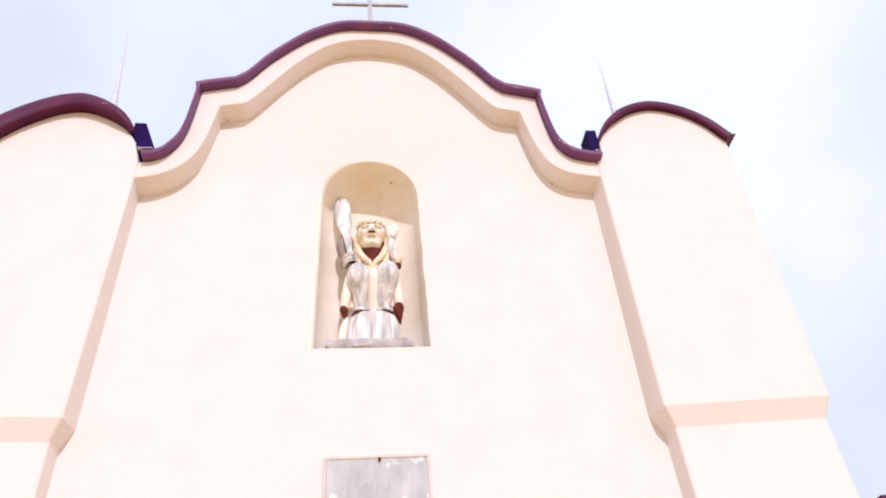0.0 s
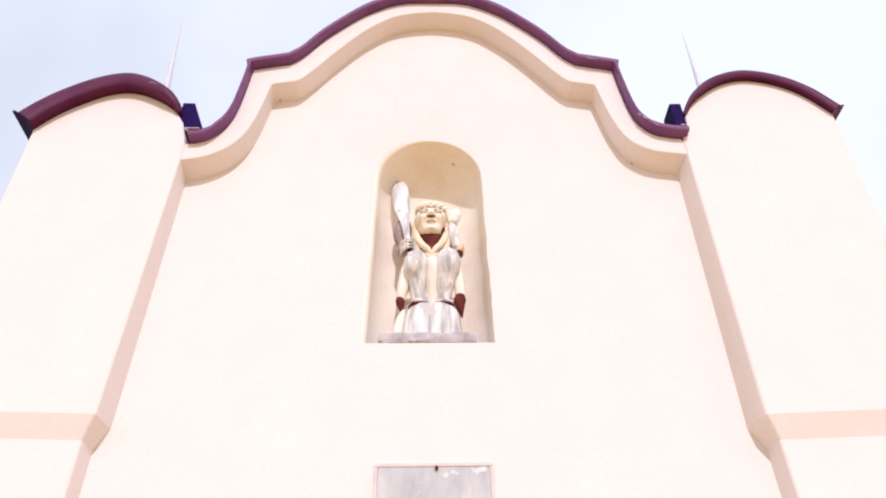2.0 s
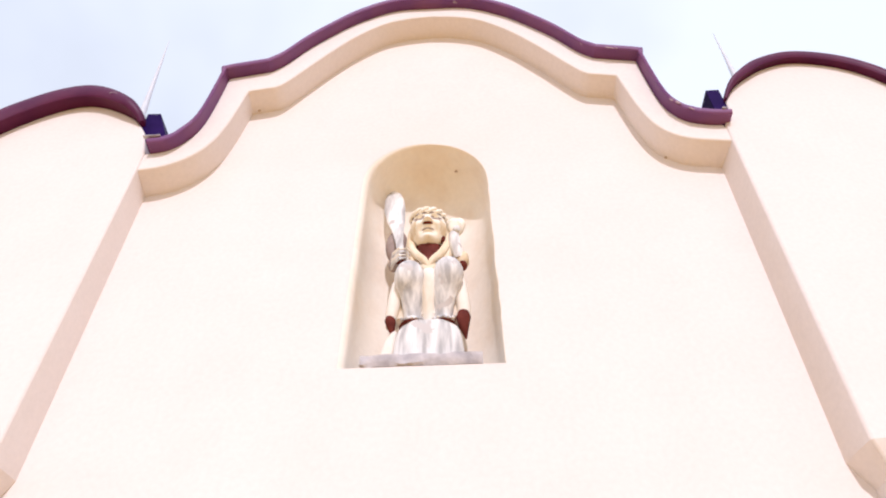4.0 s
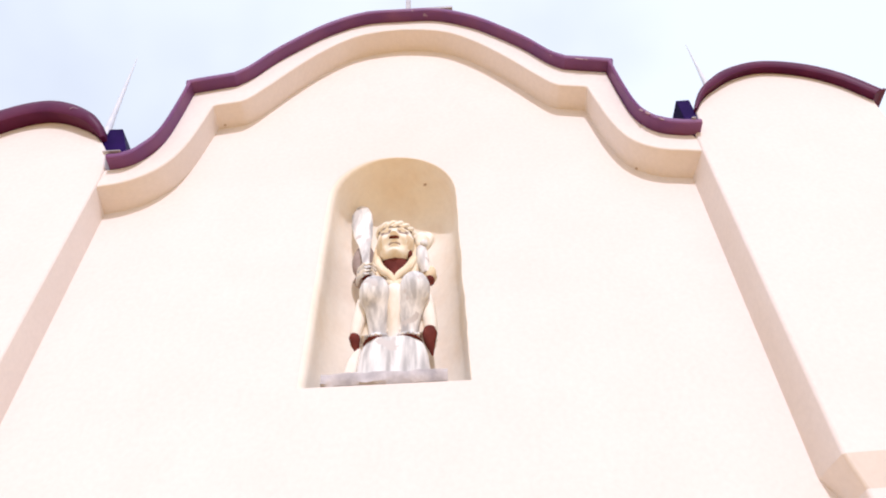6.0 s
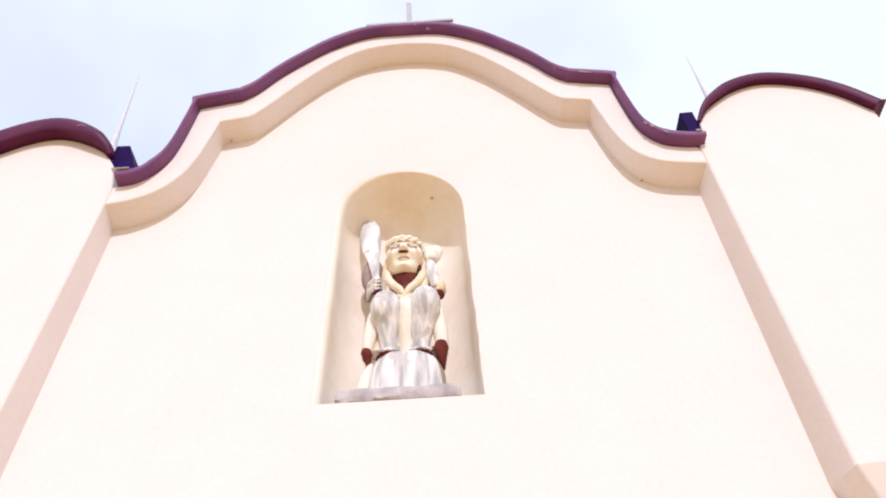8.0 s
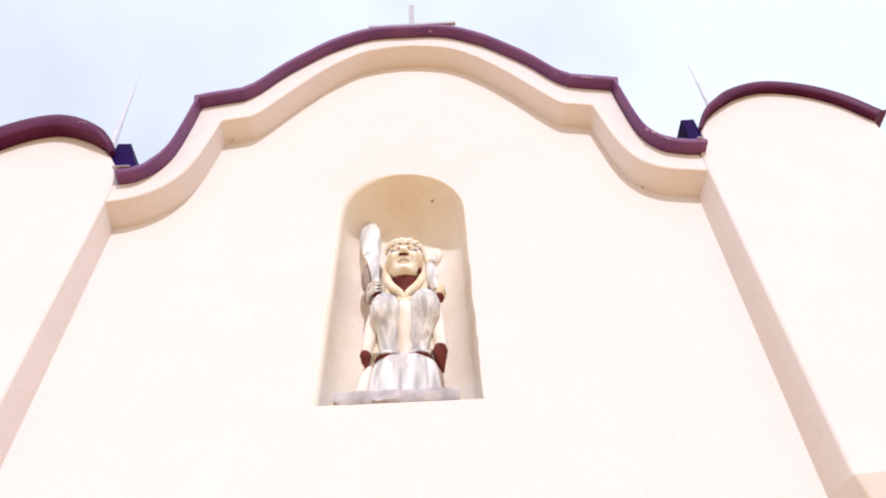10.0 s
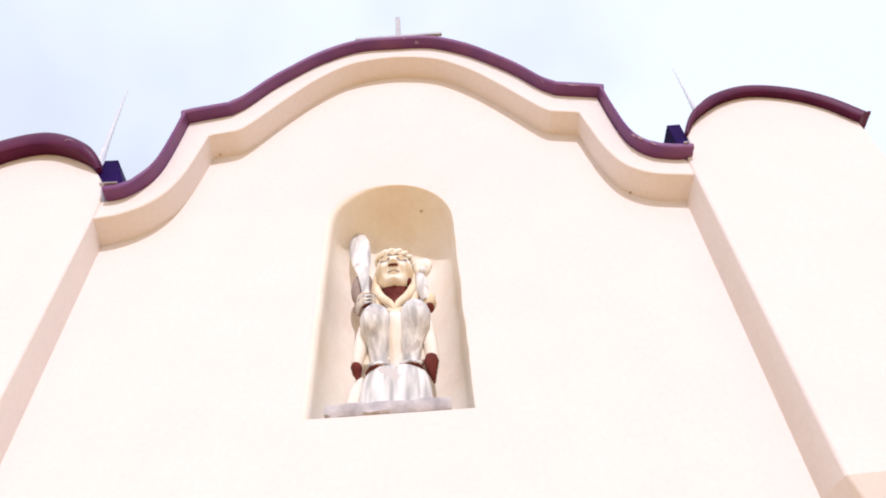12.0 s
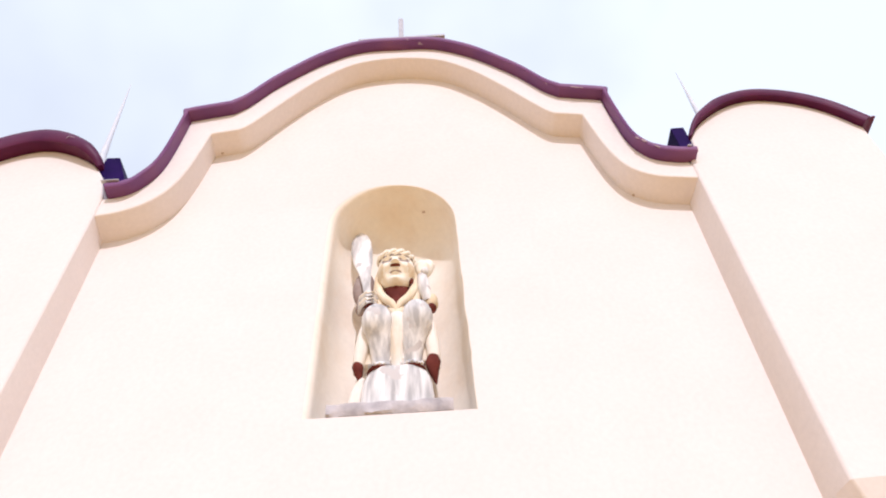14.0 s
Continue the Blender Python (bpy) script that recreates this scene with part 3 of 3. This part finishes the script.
limb([(0.20, 0.05, 6.04), (0.222, 0.02, 5.94), (0.242, 0.01, 5.79), (0.252, 0.02, 5.68), (0.252, 0.03, 5.62)], [0.03, 0.052, 0.054, 0.05, 0.046], CREAM, seg=16)
# robe: one broad mass behind and beside the legs, widest above its hem, then narrow down to the slab
loops = []
for z, rx, ry, cy in ((5.164, 0.262, 0.12, 0.17), (5.36, 0.235, 0.12, 0.17), (5.50, 0.23, 0.125, 0.16), (5.59, 0.25, 0.13, 0.15), (5.615, 0.292, 0.15, 0.125), (5.70, 0.288, 0.15, 0.12), (5.84, 0.27, 0.145, 0.11), (5.96, 0.255, 0.145, 0.10), (6.06, 0.235, 0.14, 0.10), (6.15, 0.195, 0.13, 0.10), (6.25, 0.12, 0.10, 0.11)):
    loops.append([Vector((0.0 + rx * (1 + 0.035 * math.sin(11 * a + 4 * z)) * math.cos(a), cy + ry * (1 + 0.05 * math.sin(11 * a + 4 * z)) * math.sin(a), z)) for a in (2 * math.pi * k / 44 for k in range(44))])
rings(bm, loops, CREAM)
tube(bm, [(0.01, 0.02, 5.55), (0.01, -0.02, 5.75), (0.015, -0.05, 5.88), (0.015, -0.05, 5.94), (0.015, -0.01, 5.99), (0.015, 0.04, 6.02)], [0.045, 0.055, 0.066, 0.07, 0.066, 0.05], CREAM, seg=14)
limb([(0.012, -0.085, 5.93), (0.012, -0.085, 5.98), (0.012, -0.060, 6.03), (0.012, -0.02, 6.07)], [0.015, 0.040, 0.066, 0.060], GOLD, flat=0.55)
for q in (-1, 1):   # locks that meet under the throat
    limb([(0.010 + q * 0.135, 0.0, 6.33), (0.010 + q * 0.118, -0.045, 6.22), (0.011 + q * 0.080, -0.078, 6.13), (0.012 + q * 0.030, -0.098, 6.06), (0.012, -0.095, 6.0)], [0.028, 0.032, 0.030, 0.025, 0.012], GOLD, seg=14)
# hem of the robe that reaches the slab beside the stump
limb([(-0.225, 0.06, 5.52), (-0.248, 0.03, 5.42), (-0.268, 0.02, 5.30), (-0.276, 0.02, 5.17)], [0.02, 0.036, 0.042, 0.046], CREAM, seg=14)
# dark open ends of the sleeves
tube(bm, [(-0.252, 0.02, 5.63), (-0.256, 0.02, 5.60), (-0.250, 0.04, 5.55), (-0.238, 0.06, 5.49)], [0.034, 0.040, 0.028, 0.006], DARK, seg=12)
tube(bm, [(0.250, 0.01, 5.64), (0.248, 0.01, 5.60), (0.248, 0.03, 5.54), (0.262, 0.06, 5.45)], [0.040, 0.052, 0.038, 0.006], DARK, seg=12)
# neck, head, hair, braided band
HX, HZ = 0.010, -0.085
# neck dark all over, the shade under the chin put into its colour
limb([(HX, -0.055, 6.055), (HX, -0.040, 6.09), (HX, -0.010, 6.15), (HX, 0.02, 6.23), (HX, 0.04, 6.34)], [0.006, 0.026, 0.060, 0.092, 0.10], DARK)
# dark blob for the shade on one cheek
ball(bm, (HX + 0.108, -0.03, 6.42 + HZ), (0.018, 0.034, 0.035), DARK, turn=(0, 12, 0), seg=10)
def carved_face(u, v):
    """How far the carved face stands out at u across and v up, both from -1 to 1."""
    def g(a, b, wa, wb):
        return math.exp(-((u - a) / wa) ** 2 - ((v - b) / wb) ** 2)
    out = 0.0
    for q in (-1, 1):
        out += 0.016 * math.exp(-((u - q * 0.45) / 0.34) ** 2 - ((v - 0.40 + 0.35 * (u - q * 0.45) ** 2) / 0.075) ** 2)  # brow
        out -= 0.022 * g(q * 0.44, 0.24, 0.28, 0.085)   # socket
        out += 0.016 * g(q * 0.46, 0.16, 0.22, 0.070)   # closed lid
        out += 0.018 * g(q * 0.60, -0.10, 0.24, 0.22)   # cheekbone
        out -= 0.016 * g(q * 0.40, -0.36, 0.12, 0.18)   # fold beside the mouth
        out += 0.020 * g(q * 0.19, -0.06, 0.11, 0.09)   # nostril wing
    if v < 0.36:
        out += 0.050 * math.exp(-(u / 0.17) ** 2) * max(0.0, min(1.0, (0.36 - v) / 0.44)) / (1 + math.exp((-0.12 - v) * 60))  # nose, cut off short below
    out += 0.022 * g(0, -0.34, 0.26, 0.05) + 0.020 * g(0, -0.50, 0.23, 0.05) - 0.012 * g(0, -0.42, 0.32, 0.03)   # lips
    return out + 0.040 * g(0, -0.80, 0.40, 0.18)   # chin


HEAD_AT, HEAD_SIZE, NOD = Vector((HX, -0.030, 6.520 + HZ)), Vector((0.140, 0.135, 0.168)), 10.0  # the head bows a little
grid = []
for a in range(49):
    v = -math.cos(math.pi * a / 48)
    ring = []
    for b in range(72):
        turn = 2 * math.pi * b / 72
        r = max(0.004, 1 - v * v) ** 0.5
        wide = r ** 0.8 * (1.0 if v > -0.1 else 1 - 0.10 * min(1, (-0.1 - v) / 0.7))
        p = Vector((wide * math.cos(turn), r * math.sin(turn), v))
        front = max(0.0, -math.sin(turn)) ** 0.5
        q = Vector((p.x * HEAD_SIZE.x, p.y * HEAD_SIZE.y, p.z * HEAD_SIZE.z))
        q.y -= 1.35 * carved_face(p.x, v) * front
        ring.append(HEAD_AT + pose(0, 0, 0, NOD, 0, 0) @ q)
    grid.append(ring)
skin = rings(bm, grid, PALE)
for f in {f for loop in skin for vert in loop for f in vert.link_faces}:
    c = pose(0, 0, 0, -NOD, 0, 0) @ (f.calc_center_median() - HEAD_AT)
    u, v = c.x / HEAD_SIZE.x, c.z / HEAD_SIZE.z
    if c.y < 0:
        # creases of lids, brow and mouth painted darker, as shade
        lined = any(abs(u - q * 0.46) < 0.25 and abs(v - 0.085 - 0.22 * (u - q * 0.46) ** 2) < 0.020 for q in (-1, 1))    # lash line
        lined |= any(abs(u - q * 0.45) < 0.30 and abs(v - 0.315 + 0.35 * (u - q * 0.45) ** 2) < 0.020 for q in (-1, 1))  # under the brow
        lined |= abs(u) < 0.27 and abs(v + 0.42) < 0.018                                                         # mouth
        if abs(u) < 0.24 and -0.20 < v < -0.115 or v < -0.955:                                                    # shade painted under nose and chin
            f.material_index = DARK
        elif lined:
            f.material_index = BROWN
        elif abs(u) > 0.66 and -0.5 < v < 0.1:
            f.material_index = GOLD
for s in (-1, 1):
    tube(bm, [(HX + s * 0.095, 0.03, 6.68 + HZ), (HX + s * 0.13, 0.035, 6.55 + HZ), (HX + s * 0.135, 0.02, 6.38 + HZ), (HX + s * 0.126, -0.01, 6.27 + HZ), (HX + s * 0.118, -0.02, 6.19 + HZ), (HX + s * 0.105, -0.02, 6.12 + HZ)], [0.03, 0.036, 0.044, 0.046, 0.044, 0.03], GOLD, seg=12)
for twist in (0, 1):
    line = []
    for k in range(97):
        a = 2 * math.pi * k / 96
        w = 7 * a + math.pi * twist
        out = 0.128 + 0.008 * math.cos(w)
        line.append(HEAD_AT + pose(0, 0, 0, NOD, 0, 0) @ Vector((out * math.cos(a), 1.0 * out * math.sin(a), 0.108 + 0.017 * math.sin(w))))
    tube(bm, line, [0.0145] * 97, PALE, seg=8, side=(0, 0, 1))
tube(bm, [HEAD_AT + pose(0, 0, 0, NOD, 0, 0) @ Vector((0.131 * math.cos(2 * math.pi * k / 48), 0.131 * math.sin(2 * math.pi * k / 48), 0.084)) for k in range(49)], [0.005] * 49, BROWN, seg=6, side=(0, 0, 1))
ball(bm, (HX, 0.03, 6.65 + HZ), (0.108, 0.115, 0.05), GOLD, seg=14)
# paddle and the hand that grips it
tube(bm, [(-0.183, -0.058, 6.09), (-0.19, -0.06, 6.14), (-0.215, 0.0, 6.36), (-0.232, 0.035, 6.52), (-0.255, 0.075, 6.68), (-0.275, 0.11, 6.86), (-0.286, 0.135, 7.01), (-0.292, 0.152, 7.11), (-0.292, 0.16, 7.155)], [0.022, 0.024, 0.030, 0.045, 0.072, 0.086, 0.080, 0.052, 0.012], GREY, seg=14, flat=0.32)
# shoulder and arm in brown, shade behind the paddle put into the colour
ball(bm, (-0.248, 0.12, 6.44), (0.085, 0.07, 0.17), BROWN, turn=(0, 4, 0), seg=18)
tube(bm, [(-0.235, 0.12, 6.38), (-0.245, 0.09, 6.22), (-0.250, 0.02, 6.12), (-0.215, -0.05, 6.12)], [0.055, 0.05, 0.042, 0.036], BROWN, seg=12)
for k in range(4):
    z = 6.085 + 0.032 * k
    tube(bm, [(-0.262, -0.02, z - 0.035), (-0.242, -0.078, z - 0.020), (-0.200, -0.104, z - 0.002), (-0.150, -0.092, z + 0.008), (-0.118, -0.050, z + 0.004)], [0.008, 0.0135, 0.0145, 0.0125, 0.006], CREAM if k % 2 else GREY, seg=10)
# dark core that stands for shade between the fingers
ball(bm, (-0.192, -0.058, 6.13), (0.055, 0.035, 0.062), DARK, seg=12)
# raised forearm on the other side
tube(bm, [(0.15, 0.12, 6.30), (0.225, 0.09, 6.25), (0.255, 0.04, 6.16), (0.245, 0.0, 6.12)], [0.065, 0.062, 0.055, 0.04], GOLD, seg=14)
ball(bm, (0.262, 0.015, 6.165), (0.044, 0.05, 0.07), GOLD, turn=(0, 10, 0))
# dark underside of the elbow, shade in the colour
ball(bm, (0.258, 0.0, 6.085), (0.036, 0.045, 0.034), DARK)
ball(bm, (0.238, 0.09, 6.60), (0.05, 0.05, 0.085), PALE, turn=(0, 12, 0), rough=0.016)
tube(bm, [(0.235, 0.0, 6.16), (0.215, -0.02, 6.24), (0.205, -0.015, 6.34), (0.20, 0.0, 6.42)], [0.035, 0.046, 0.046, 0.038], GREY, seg=14)
ball(bm, (0.205, 0.0, 6.50), (0.056, 0.052, 0.095), PALE, turn=(0, -8, 0), rough=0.012)
ball(bm, (0.222, -0.03, 6.45), (0.03, 0.03, 0.04), GREY, rough=0.006)
# a little larger than drawn, and set back in the niche on its slab
bmesh.ops.scale(bm, vec=(1.049, 1.049, 1.049), verts=bm.verts)
bmesh.ops.translate(bm, vec=(-0.015, 0.187, -0.116), verts=bm.verts)
figure = finish("statue", bm, [GREY_WOOD, GOLD_WOOD, PALE_WOOD, DARK_WOOD_SHADE, BROWN_WOOD_SHADE, CREAM_WOOD], smooth=True, flat_angle=45)
tagged(figure, "weathered carved wooden crouching figure holding a paddle", "statue")

# ---- plaque under the niche ----
plaque = thing("plaque", "grey mottled slate plaque let into the plaster wall", "plaque", at=(-0.006, 0.0, 3.75))
bm = bmesh.new()
box(bm, -0.405, 0.405, -0.016, 0.04, -0.40, 0.385)
part("panel", bm, SLATE, plaque, bevel=0.004)
for name, q in (("frame", (-0.43, 0.43, 0.385, 0.412)), ("frame", (-0.43, 0.43, -0.427, -0.40)), ("frame", (-0.43, -0.405, -0.40, 0.385)), ("frame", (0.405, 0.43, -0.40, 0.385))):
    bm = bmesh.new()
    box(bm, q[0], q[1], -0.022, 0.04, q[2], q[3])
    part(name, bm, RIM, plaque, bevel=0.004)
bm = bmesh.new()
tube(bm, [(0.02, -0.015, 0.372), (0.02, -0.04, 0.372), (0.02, -0.046, 0.372)], [0.013, 0.013, 0.007], seg=10, side=(1, 0, 0))
part("fixing_knob", bm, DARK_WOOD_SHADE, plaque, "small dark fixing knob", smooth=True)

# ---- low neighbouring building beside the church ----
annex = thing("annex", "low plastered building with dark flat eaves", "building", at=(7.23, 4.0, -0.07))
bm = bmesh.new()
box(bm, 0.3, 6.0, 0.3, 8.0, 0.07, 4.9)
part("wall", bm, PLASTER, annex)
bm = bmesh.new()
box(bm, 0.0, 6.3, 0.0, 8.3, 4.9, 5.16)
part("roof", bm, MAROON, annex, "dark maroon eaves", bevel=0.02)
